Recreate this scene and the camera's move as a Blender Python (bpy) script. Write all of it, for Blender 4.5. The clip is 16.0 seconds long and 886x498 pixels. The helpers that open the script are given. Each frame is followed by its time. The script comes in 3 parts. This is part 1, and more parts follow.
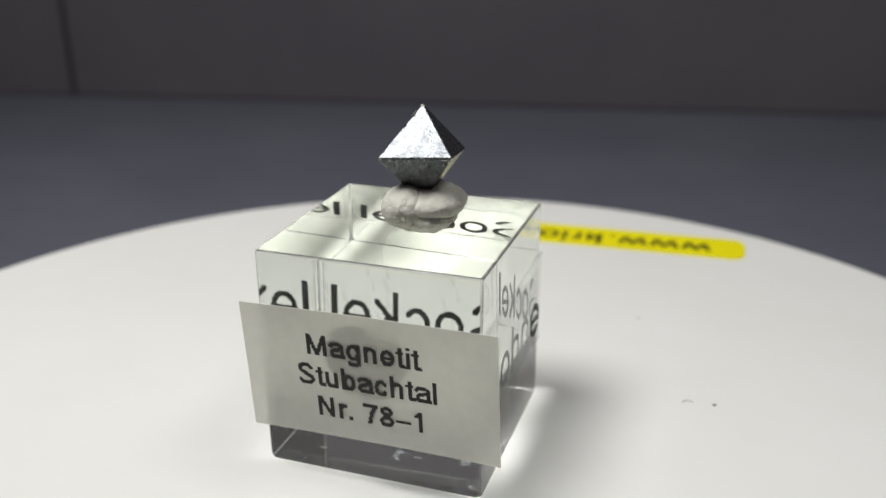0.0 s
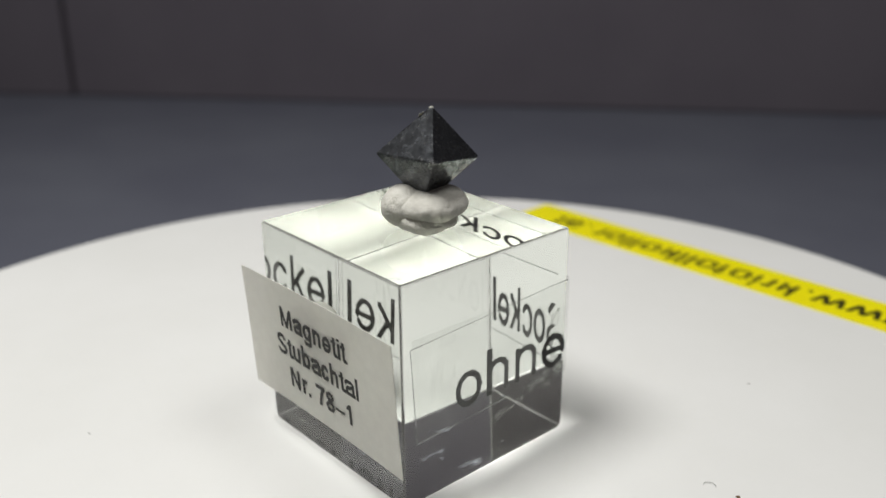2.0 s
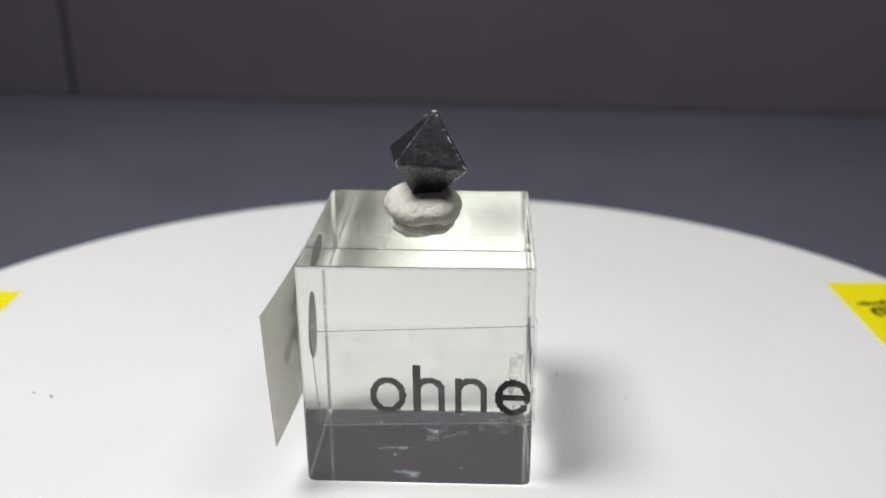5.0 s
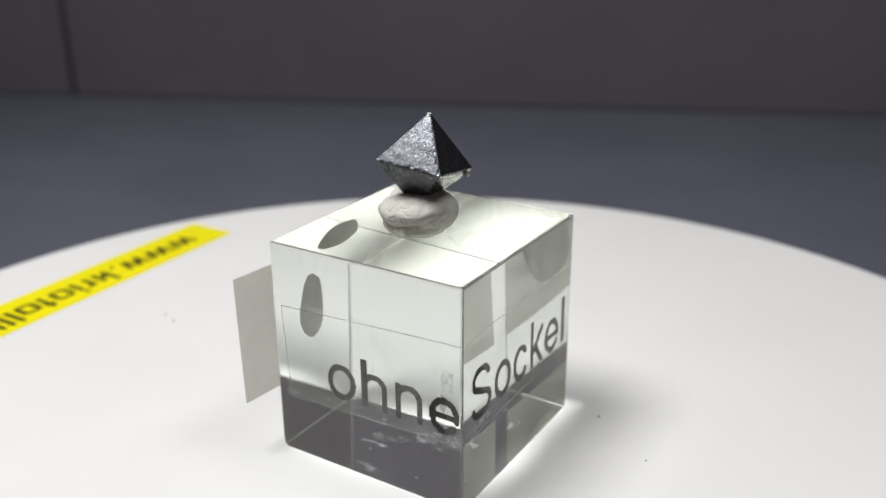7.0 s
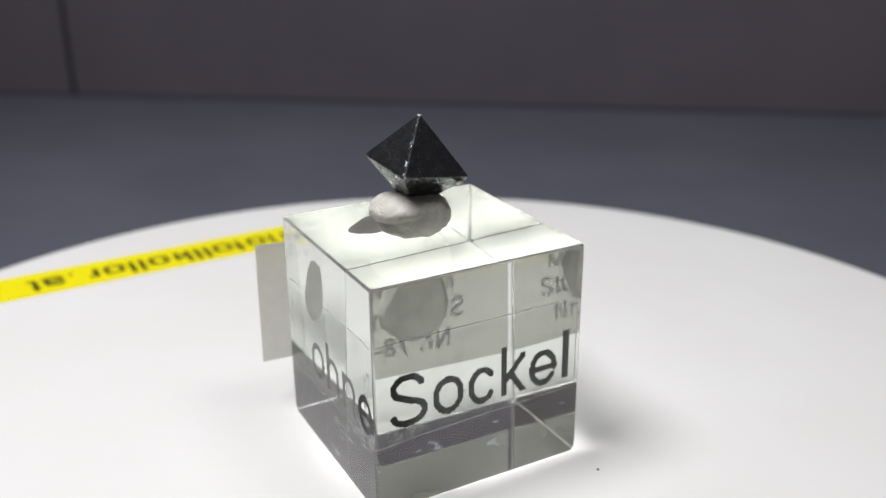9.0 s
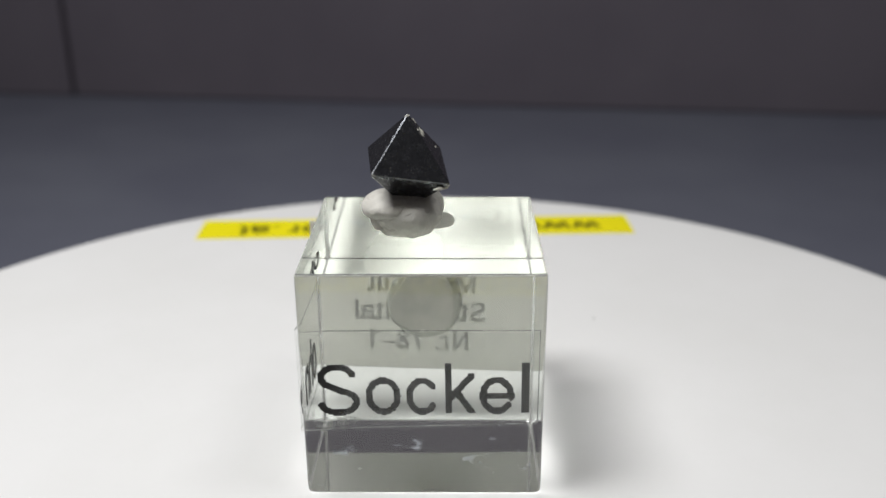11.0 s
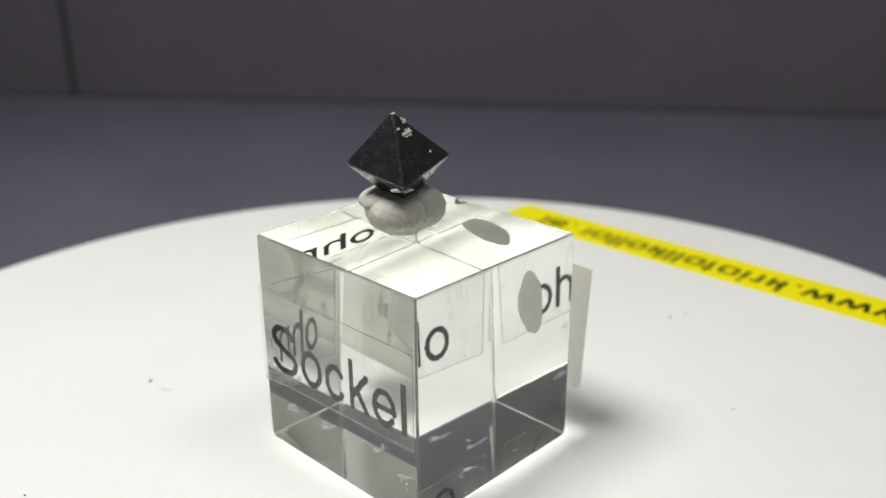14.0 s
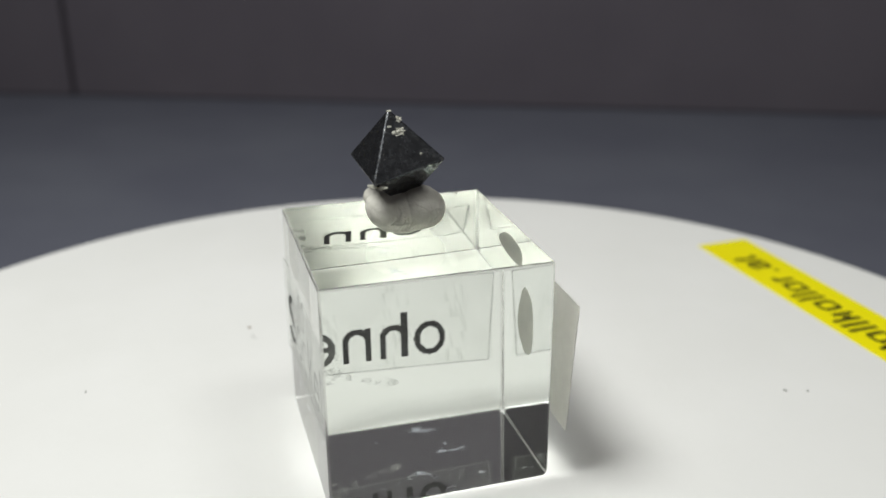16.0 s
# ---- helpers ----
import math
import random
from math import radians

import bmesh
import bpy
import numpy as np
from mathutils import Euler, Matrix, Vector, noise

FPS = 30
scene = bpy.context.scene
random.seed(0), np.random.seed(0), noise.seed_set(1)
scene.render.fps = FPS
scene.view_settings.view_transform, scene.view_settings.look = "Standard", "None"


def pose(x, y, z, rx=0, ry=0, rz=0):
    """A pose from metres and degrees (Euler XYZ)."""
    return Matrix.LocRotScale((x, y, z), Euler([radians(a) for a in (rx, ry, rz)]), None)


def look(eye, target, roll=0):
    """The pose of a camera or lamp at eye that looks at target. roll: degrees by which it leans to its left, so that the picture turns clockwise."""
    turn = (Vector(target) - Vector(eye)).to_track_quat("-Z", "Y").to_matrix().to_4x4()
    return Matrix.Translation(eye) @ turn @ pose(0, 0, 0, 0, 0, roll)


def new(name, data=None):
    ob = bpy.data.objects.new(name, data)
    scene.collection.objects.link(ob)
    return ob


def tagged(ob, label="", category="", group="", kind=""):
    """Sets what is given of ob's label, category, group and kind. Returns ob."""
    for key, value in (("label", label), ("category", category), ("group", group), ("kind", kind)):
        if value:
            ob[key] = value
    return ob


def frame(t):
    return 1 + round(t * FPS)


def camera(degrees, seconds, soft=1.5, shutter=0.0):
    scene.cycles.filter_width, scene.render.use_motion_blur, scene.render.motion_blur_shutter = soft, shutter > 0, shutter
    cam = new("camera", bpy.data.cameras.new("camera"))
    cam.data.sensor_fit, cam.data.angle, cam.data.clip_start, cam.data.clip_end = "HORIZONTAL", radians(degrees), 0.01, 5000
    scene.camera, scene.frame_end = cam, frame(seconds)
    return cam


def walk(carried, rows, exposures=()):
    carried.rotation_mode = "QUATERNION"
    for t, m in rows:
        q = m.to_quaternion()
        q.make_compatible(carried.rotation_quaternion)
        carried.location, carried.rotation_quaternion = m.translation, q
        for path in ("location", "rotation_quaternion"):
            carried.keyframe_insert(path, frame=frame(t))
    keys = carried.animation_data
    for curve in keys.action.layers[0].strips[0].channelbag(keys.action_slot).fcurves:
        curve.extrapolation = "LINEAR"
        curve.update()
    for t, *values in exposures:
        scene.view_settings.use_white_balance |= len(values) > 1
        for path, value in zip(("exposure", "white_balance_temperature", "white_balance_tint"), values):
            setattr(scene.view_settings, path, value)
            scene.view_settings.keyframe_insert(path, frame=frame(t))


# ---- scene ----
# ---------- camera: stands still before the turntable ----------
cam = camera(49.75, 16.0)
EYE = look((0.0, -0.11903, 0.07428), (0.00361, -0.00747, 0.03023), roll=-0.361)
cam.data.dof.use_dof = True
cam.data.dof.focus_distance = 0.118
cam.data.dof.aperture_fstop = 20.0
walk(cam, [(0, EYE), (16, EYE)], [(0, -0.14, 6600, 9), (1.5, -0.14, 6620, 9), (3.5, -0.03, 6500, 10), (6.5, -0.07, 6440, 12), (7, 0.0, 6430, 12), (9, 0.03, 6400, 13), (11.5, -0.1, 6450, 11), (12.5, -0.1, 6550, 10), (13, -0.12, 6560, 10), (14, 0.04, 6600, 9), (15, -0.04, 6580, 8), (16, -0.07, 6550, 7)])

# ---------- light: two lamps over the turntable, a dim room ----------
world = bpy.data.worlds.new("room_light")
world.use_nodes = True
world.node_tree.nodes["Background"].inputs[0].default_value = (1.0, 0.90, 0.92, 1)
world.node_tree.nodes["Background"].inputs[1].default_value = 0.055
scene.world = world


def area_lamp(name, eye, target, power, size, colour):
    data = bpy.data.lights.new(name, "AREA")
    data.shape, data.size, data.energy, data.color = "DISK", size, power, colour
    ob = new(name, data)
    ob.matrix_world = look(eye, target)
    return ob


area_lamp("lamp_light", (-0.14, -0.032, 0.385), (-0.01, -0.03, 0), 1.69, 0.172, (0.98, 0.985, 0.965))
area_lamp("lamp_light", (0.161, -0.035, 0.385), (0.02, -0.03, 0), 0.32, 0.132, (0.98, 0.985, 0.965))


# ---------- materials ----------
def node_material(name):
    m = bpy.data.materials.new(name)
    m.use_nodes = True
    nt = m.node_tree
    return m, nt, nt.nodes["Principled BSDF"]


def add(nt, kind, **values):
    n = nt.nodes.new(kind)
    for k, v in values.items():
        n.inputs[k].default_value = v
    return n


def noise_ramp(nt, scale, lo, hi, c0, c1, detail=6.0, rough=0.6):
    """Object-space noise through a two-colour ramp."""
    tc = nt.nodes.new("ShaderNodeTexCoord")
    n = add(nt, "ShaderNodeTexNoise", Scale=scale, Detail=detail, Roughness=rough)
    nt.links.new(tc.outputs["Object"], n.inputs["Vector"])
    r = nt.nodes.new("ShaderNodeValToRGB")
    r.color_ramp.elements[0].position, r.color_ramp.elements[1].position = lo, hi
    r.color_ramp.elements[0].color, r.color_ramp.elements[1].color = (*c0, 1), (*c1, 1)
    nt.links.new(n.outputs["Fac"], r.inputs["Fac"])
    return n, r


def bump(nt, p, source, strength, distance):
    b = add(nt, "ShaderNodeBump", Strength=strength, Distance=distance)
    nt.links.new(source, b.inputs["Height"])
    nt.links.new(b.outputs["Normal"], p.inputs["Normal"])
    return b


def surface(name, c0, c1, scale, rough, metal=0.0, relief=0.2, depth=0.0001, spec=0.5, lo=0.35, hi=0.65):
    m, nt, p = node_material(name)
    n, r = noise_ramp(nt, scale, lo, hi, c0, c1)
    nt.links.new(r.outputs["Color"], p.inputs["Base Color"])
    p.inputs["Roughness"].default_value = rough
    p.inputs["Metallic"].default_value = metal
    p.inputs["Specular IOR Level"].default_value = spec
    n2, r2 = noise_ramp(nt, scale * 7, 0.3, 0.7, (0, 0, 0), (1, 1, 1))
    bump(nt, p, r2.outputs["Color"], relief, depth)
    return m


def acrylic(name, scuffed, rough=0.0, tint=(0.912, 0.945, 0.90, 1)):
    m, nt, p = node_material(name)
    p.inputs["Base Color"].default_value = tint
    p.inputs["Transmission Weight"].default_value = 1.0
    p.inputs["IOR"].default_value = 1.49
    p.inputs["Roughness"].default_value = rough
    if scuffed:
        # worn underside: fine scratches and cloudy scuffs
        haze = add(nt, "ShaderNodeBsdfDiffuse", Roughness=0.5)
        haze.inputs["Color"].default_value = (0.66, 0.70, 0.76, 1)
        total = None
        # size of the marks, stretch, turn, threshold, strength; each kind is broken up by a finer grain
        for scale, stretch, turn, lo, hi, gain, grain in ((130.0, 1.0, 0.0, 0.60, 0.64, 0.34, 900.0), (260.0, 1.0, 0.6, 0.655, 0.68, 0.30, 1300.0), (45.0, 40.0, 0.35, 0.70, 0.715, 0.42, 300.0), (60.0, 34.0, -0.9, 0.71, 0.725, 0.42, 300.0), (520.0, 1.0, 0.2, 0.70, 0.73, 0.4, 2000.0)):
            tc = nt.nodes.new("ShaderNodeTexCoord")
            mp = add(nt, "ShaderNodeMapping", Scale=(1.0, stretch, 1.0), Rotation=(0, 0, turn))
            nt.links.new(tc.outputs["Object"], mp.inputs["Vector"])
            a = add(nt, "ShaderNodeTexNoise", Scale=scale, Detail=6.0, Roughness=0.62, Distortion=0.4 if stretch == 1.0 else 0.6)
            nt.links.new(mp.outputs["Vector"], a.inputs["Vector"])
            level = add(nt, "ShaderNodeMapRange")
            level.inputs["From Min"].default_value, level.inputs["From Max"].default_value = lo, hi
            level.inputs["To Min"].default_value, level.inputs["To Max"].default_value = 0.0, gain
            nt.links.new(a.outputs["Fac"], level.inputs["Value"])
            fine = add(nt, "ShaderNodeTexNoise", Scale=grain, Detail=4.0, Roughness=0.6)
            nt.links.new(tc.outputs["Object"], fine.inputs["Vector"])
            broken = add(nt, "ShaderNodeMapRange")
            broken.inputs["From Min"].default_value, broken.inputs["From Max"].default_value = 0.38, 0.62
            nt.links.new(fine.outputs["Fac"], broken.inputs["Value"])
            mark = nt.nodes.new("ShaderNodeMath")
            mark.operation = "MULTIPLY"
            nt.links.new(level.outputs[0], mark.inputs[0])
            nt.links.new(broken.outputs[0], mark.inputs[1])
            if total is None:
                total = mark
            else:
                both = nt.nodes.new("ShaderNodeMath")
                both.operation = "MAXIMUM"
                nt.links.new(total.outputs[0], both.inputs[0])
                nt.links.new(mark.outputs[0], both.inputs[1])
                total = both
        mix = nt.nodes.new("ShaderNodeMixShader")
        nt.links.new(total.outputs[0], mix.inputs["Fac"])
        nt.links.new(p.outputs["BSDF"], mix.inputs[1])
        nt.links.new(haze.outputs["BSDF"], mix.inputs[2])
        nt.links.new(mix.outputs["Shader"], nt.nodes["Material Output"].inputs["Surface"])
    return m


def magnetite():
    m, nt, p = node_material("magnetite")
    n, r = noise_ramp(nt, 1500.0, 0.3, 0.7, (0.060, 0.064, 0.071), (0.134, 0.140, 0.152), 8.0, 0.75)
    # dark pits and bright flecks
    f, fr = noise_ramp(nt, 4200.0, 0.635, 0.69, (0, 0, 0), (1, 1, 1), 4.0, 0.6)
    d, dr = noise_ramp(nt, 2600.0, 0.32, 0.36, (1, 1, 1), (0, 0, 0), 5.0, 0.7)
    last = r.outputs["Color"]
    for mask, colour in ((fr, (0.42, 0.41, 0.38, 1)), (dr, (0.03, 0.028, 0.026, 1))):
        mix = nt.nodes.new("ShaderNodeMix")
        mix.data_type = "RGBA"
        mix.inputs["B"].default_value = colour
        nt.links.new(mask.outputs["Color"], mix.inputs["Factor"])
        nt.links.new(last, mix.inputs["A"])
        last = mix.outputs["Result"]
    # chipped, worn edges, with their thin bright highlights painted into the colour
    geo = nt.nodes.new("ShaderNodeNewGeometry")
    edge = nt.nodes.new("ShaderNodeValToRGB")
    edge.color_ramp.elements[0].position, edge.color_ramp.elements[1].position = 0.53, 0.60
    nt.links.new(geo.outputs["Pointiness"], edge.inputs["Fac"])
    worn_glint = nt.nodes.new("ShaderNodeMix")
    worn_glint.data_type = "RGBA"
    worn_glint.inputs["B"].default_value = (0.5, 0.5, 0.49, 1)
    nt.links.new(edge.outputs["Color"], worn_glint.inputs["Factor"])
    nt.links.new(last, worn_glint.inputs["A"])
    nt.links.new(worn_glint.outputs["Result"], p.inputs["Base Color"])
    p.inputs["Metallic"].default_value = 0.9
    n2, r2 = noise_ramp(nt, 900.0, 0.3, 0.7, (0.17, 0.17, 0.17), (0.34, 0.34, 0.34), 8.0, 0.7)
    nt.links.new(r2.outputs["Color"], p.inputs["Roughness"])
    n3, r3 = noise_ramp(nt, 3600.0, 0.3, 0.75, (0, 0, 0), (1, 1, 1), 6.0, 0.7)
    bump(nt, p, r3.outputs["Color"], 0.26, 0.000024)
    return m


def paper(name, colour):
    m, nt, p = node_material(name)
    n, r = noise_ramp(nt, 700.0, 0.3, 0.7, tuple(c * 0.95 for c in colour), colour)
    nt.links.new(r.outputs["Color"], p.inputs["Base Color"])
    p.inputs["Roughness"].default_value = 0.55
    # thin matt stock: what touches its back shows through
    tr = add(nt, "ShaderNodeBsdfGlass", Roughness=0.58, IOR=1.2)
    nt.links.new(r.outputs["Color"], tr.inputs["Color"])
    mix = nt.nodes.new("ShaderNodeMixShader")
    mix.inputs["Fac"].default_value = 0.62
    nt.links.new(p.outputs["BSDF"], mix.inputs[1])
    nt.links.new(tr.outputs["BSDF"], mix.inputs[2])
    nt.links.new(mix.outputs["Shader"], nt.nodes["Material Output"].inputs["Surface"])
    return m


def film_edge():
    m, nt, p = node_material("film_edge")
    n, r = noise_ramp(nt, 300.0, 0.35, 0.7, (0.25, 0.25, 0.25), (0.75, 0.75, 0.75))
    p.inputs["Base Color"].default_value = (0.45, 0.46, 0.45, 1)
    p.inputs["Roughness"].default_value = 0.4
    clear = nt.nodes.new("ShaderNodeBsdfTransparent")
    mix = nt.nodes.new("ShaderNodeMixShader")
    nt.links.new(r.outputs["Color"], mix.inputs["Fac"])
    nt.links.new(clear.outputs["BSDF"], mix.inputs[1])
    nt.links.new(p.outputs["BSDF"], mix.inputs[2])
    nt.links.new(mix.outputs["Shader"], nt.nodes["Material Output"].inputs["Surface"])
    return m


M_PLATE = surface("white_plastic", (0.77, 0.765, 0.75), (0.80, 0.795, 0.785), 25.0, 0.5, relief=0.05, depth=0.00005, spec=0.3)
M_BASE = surface("black_plastic", (0.03, 0.03, 0.03), (0.045, 0.045, 0.045), 60.0, 0.45)
M_TABLE = surface("grey_laminate", (0.116, 0.121, 0.155), (0.136, 0.143, 0.176), 14.0, 0.5, relief=0.06, spec=0.3)
M_BACK = surface("dark_board", (0.110, 0.098, 0.118), (0.130, 0.117, 0.138), 9.0, 0.8, relief=0.1, spec=0.2)
M_YELLOW = surface("yellow_tape", (0.90, 0.80, 0.0), (0.94, 0.84, 0.003), 60.0, 0.35, relief=0.03)
M_INK = surface("black_ink", (0.012, 0.012, 0.012), (0.03, 0.03, 0.028), 900.0, 0.6, spec=0.3)
M_INK_TAPE = surface("tape_ink", (0.03, 0.028, 0.0), (0.05, 0.045, 0.0), 300.0, 0.5)
M_PUTTY = surface("grey_putty", (0.62, 0.60, 0.545), (0.77, 0.75, 0.69), 330.0, 0.7, relief=0.45, depth=0.00018, spec=0.3)
M_PAD = surface("pressed_putty", (0.40, 0.40, 0.36), (0.49, 0.49, 0.44), 260.0, 0.8, relief=0.12, depth=0.0001, spec=0.2)
M_CUBE = acrylic("clear_acrylic", False)
M_CUBE_BASE = acrylic("scuffed_acrylic", True, 0.028, (0.73, 0.755, 0.68, 1))
M_EDGE = acrylic("frosted_acrylic_edge", False, 0.25, (0.80, 0.81, 0.78, 1))
# sanded bevels scatter a part of the light
sanded = M_EDGE.node_tree
scatter = add(sanded, "ShaderNodeBsdfDiffuse", Roughness=0.5)
scatter.inputs["Color"].default_value = (0.80, 0.80, 0.77, 1)
blend = add(sanded, "ShaderNodeMixShader")
blend.inputs["Fac"].default_value = 0.16
sanded.links.new(sanded.nodes["Principled BSDF"].outputs["BSDF"], blend.inputs[1])
sanded.links.new(scatter.outputs["BSDF"], blend.inputs[2])
sanded.links.new(blend.outputs["Shader"], sanded.nodes["Material Output"].inputs["Surface"])
M_CRYSTAL = magnetite()
M_CRUST = surface("pale_crust", (0.45, 0.44, 0.38), (0.70, 0.69, 0.62), 1500.0, 0.7, relief=0.6)
M_PAPER = paper("label_paper", (0.90, 0.895, 0.86))
M_FILM = film_edge()


def cloudy():
    """Milky glue under the film: a patchy thin veil."""
    m, nt, p = node_material("milky_glue")
    n, r = noise_ramp(nt, 620.0, 0.46, 0.66, (0.0, 0.0, 0.0), (0.5, 0.5, 0.5), 8.0, 0.7)
    p.inputs["Base Color"].default_value = (0.72, 0.73, 0.70, 1)
    p.inputs["Roughness"].default_value = 0.6
    clear = nt.nodes.new("ShaderNodeBsdfTransparent")
    mix = nt.nodes.new("ShaderNodeMixShader")
    nt.links.new(r.outputs["Color"], mix.inputs["Fac"])
    nt.links.new(clear.outputs["BSDF"], mix.inputs[1])
    nt.links.new(p.outputs["BSDF"], mix.inputs[2])
    nt.links.new(mix.outputs["Shader"], nt.nodes["Material Output"].inputs["Surface"])
    return m


def clear_sheet():
    """Thin clear film: it lets nearly all light straight through, with a faint gloss and veil."""
    m, nt, p = node_material("clear_film")
    p.inputs["Base Color"].default_value = (0.80, 0.81, 0.79, 1)
    p.inputs["Roughness"].default_value = 0.2
    n, r = noise_ramp(nt, 240.0, 0.35, 0.7, (0.03, 0.03, 0.03), (0.13, 0.13, 0.13))
    clear = nt.nodes.new("ShaderNodeBsdfTransparent")
    clear.inputs["Color"].default_value = (0.975, 0.98, 0.975, 1)
    mix = nt.nodes.new("ShaderNodeMixShader")
    nt.links.new(r.outputs["Color"], mix.inputs["Fac"])
    nt.links.new(clear.outputs["BSDF"], mix.inputs[1])
    nt.links.new(p.outputs["BSDF"], mix.inputs[2])
    nt.links.new(mix.outputs["Shader"], nt.nodes["Material Output"].inputs["Surface"])
    return m


M_SHEET = clear_sheet()
M_GLUE = cloudy()
M_DUST = surface("dark_dust", (0.05, 0.045, 0.04), (0.12, 0.10, 0.08), 3000.0, 0.8)
M_RUST = surface("brown_grain", (0.12, 0.07, 0.03), (0.25, 0.16, 0.08), 3000.0, 0.8)
M_FIBRE = surface("grey_fibre", (0.38, 0.38, 0.37), (0.52, 0.52, 0.5), 3000.0, 0.7)

MM = 0.001


# ---------- mesh helpers; meshes are drawn in millimetres ----------
def part(name, bm, material, parent=None, label="", smooth=False):
    """Links a bmesh, drawn in millimetres, as one mesh object."""
    for v in bm.verts:
        v.co *= MM
    me = bpy.data.meshes.new(name)
    bm.to_mesh(me)
    bm.free()
    for m in material if isinstance(material, (list, tuple)) else [material]:
        me.materials.append(m)
    if smooth:
        me.polygons.foreach_set("use_smooth", [True] * len(me.polygons))
    ob = new(name, me)
    ob.parent = parent
    return tagged(ob, label)


def box(bm, x0, y0, z0, x1, y1, z1):
    m = Matrix.Translation(((x0 + x1) / 2, (y0 + y1) / 2, (z0 + z1) / 2)) @ Matrix.Diagonal((x1 - x0, y1 - y0, z1 - z0, 1))
    return bmesh.ops.create_cube(bm, size=1.0, matrix=m)["verts"]


def bevel(bm, width, segments=2, edges=None):
    bmesh.ops.bevel(bm, geom=list(edges or bm.edges), offset=width, segments=segments, affect="EDGES", profile=0.5)


def turned(bm, profile, steps=160):
    """A solid of revolution about z from (radius, height) pairs, closed at the axis."""
    rings = []
    for r, z in profile:
        rings.append([bm.verts.new((r * math.cos(2 * math.pi * i / steps), r * math.sin(2 * math.pi * i / steps), z)) for i in range(steps)])
    for a, b in zip(rings, rings[1:]):
        for i in range(steps):
            j = (i + 1) % steps
            bm.faces.new((a[i], a[j], b[j], b[i]))
    bm.faces.new(list(reversed(rings[0])))
    bm.faces.new(rings[-1])


def arc(cx, cy, rx, ry, a0, a1, steps=28):
    """Points along a part of an ellipse, from angle a0 to a1 in degrees."""
    return [(cx + rx * math.cos(radians(a0 + (a1 - a0) * k / steps)), cy + ry * math.sin(radians(a0 + (a1 - a0) * k / steps))) for k in range(steps + 1)]


def strokes(c, h):
    """A letter of a plain grotesque in thousandths of its size, with strokes 2h wide: advance, upright bars, drawn lines, lowest and highest edge."""
    stem = lambda x, y0, y1: (x, y0, x + 2 * h, y1)
    arch = arc(278, 335, 213 - h, 203 - h, 0, 180)
    if c == "S":
        return 667, [], [arc(330, 545, 252 - h, 192 - h, 15, 245) + arc(338, 186, 278 - h, 205 - h, 75, -165)], -19, 737
    if c == "o":
        return 556, [], [arc(278, 262, 243 - h, 276 - h, 0, 360)], -14, 538
    if c == "c":
        return 500, [], [arc(258, 254, 226 - h, 274 - h, 38, 322)], -19, 528
    if c == "e":
        return 556, [(60, 254 - 0.8 * h, 490, 254 + 0.8 * h)], [arc(278, 254, 238 - h, 274 - h, -8, 322)], -19, 528
    if c == "k":
        return 500, [stem(67, 0, 718)], [[(67 + h, 190), (430, 545)], [(225, 320), (455, -20)]], 0, 718
    if c == "l":
        return 222, [stem(111 - h, 0, 718)], [], 0, 718
    if c == "i":
        return 222, [stem(111 - h, 0, 523), stem(111 - h, 610, 718)], [], 0, 718
    if c == "h":
        return 556, [stem(65, 0, 718), stem(491 - 2 * h, 0, 335)], [arch], 0, 718
    if c == "n":
        return 556, [stem(65, 0, 523), stem(491 - 2 * h, 0, 335)], [arch], 0, 538
    if c == "u":
        return 556, [stem(489 - 2 * h, 0, 523), stem(68, 188, 523)], [arc(278, 188, 211 - h, 203 - h, 180, 360)], -15, 523
    if c == "r":
        return 333, [stem(77, 0, 523)], [arc(300, 300, 223 - h, 232 - h, 180, 80)], 0, 532
    if c == "t":
        return 278, [stem(92, 90, 669), (14, 452, 257, 523)], [arc(92 + h + 90, 92, 90, 99 - h, 180, 285)], -7, 669
    if c == "a":
        return 556, [stem(445 - h, 90, 390)], [arc(258, 380, 187, 158 - h, 0, 165), [(445, 330)] + arc(225, 150, 189 - h, 170 - h, 90, 270) + arc(225, 130, 220, 145 - h, 270, 350), arc(505, 90, 60, 95 - h, 180, 265)], -15, 538
    if c == "g":
        return 556, [stem(499 - 2 * h, -90, 523)], [arc(265, 268, 225 - h, 270 - h, 0, 360), arc(275, -85, 224 - h, 135 - h, 0, -160)], -220, 538
    if c == "b":
        return 556, [stem(58, 0, 718)], [arc(290, 262, 227 - h, 276 - h, 0, 360)], -14, 718
    if c == "M":
        return 833, [stem(73, 0, 718), stem(761 - 2 * h, 0, 718)], [[(73 + h, 735), (417, 20), (761 - h, 735)]], 0, 718
    if c == "N":
        return 722, [stem(76, 0, 718), stem(646 - 2 * h, 0, 718)], [[(76 + h, 718), (646 - h, 0)]], 0, 718
    if c == "w":
        return 722, [], [[(14 + h, 545), (190, 10), (361, 510), (532, 10), (709 - h, 545)]], 0, 523
    if c == "7":
        return 556, [(37, 703 - 2 * h, 523, 703)], [[(470, 640), (330, 400), (225, -20)]], 0, 703
    if c == "8":
        return 556, [], [arc(278, 528, 205 - h, 178 - h, 0, 360), arc(278, 178, 240 - h, 197 - h, 0, 360)], -19, 706
    if c == "1":
        return 556, [stem(359 - 2 * h, 0, 703), (101, 510, 300, 580)], [[(210, 580), (310, 690)]], 0, 703
    if c == "\u2013":
        return 556, [(20, 225, 536, 305)], [], 225, 305
    if c == ".":
        return 278, [(87, 0, 191, 106)], [], 0, 106
    return 278, [], [], 0, 0


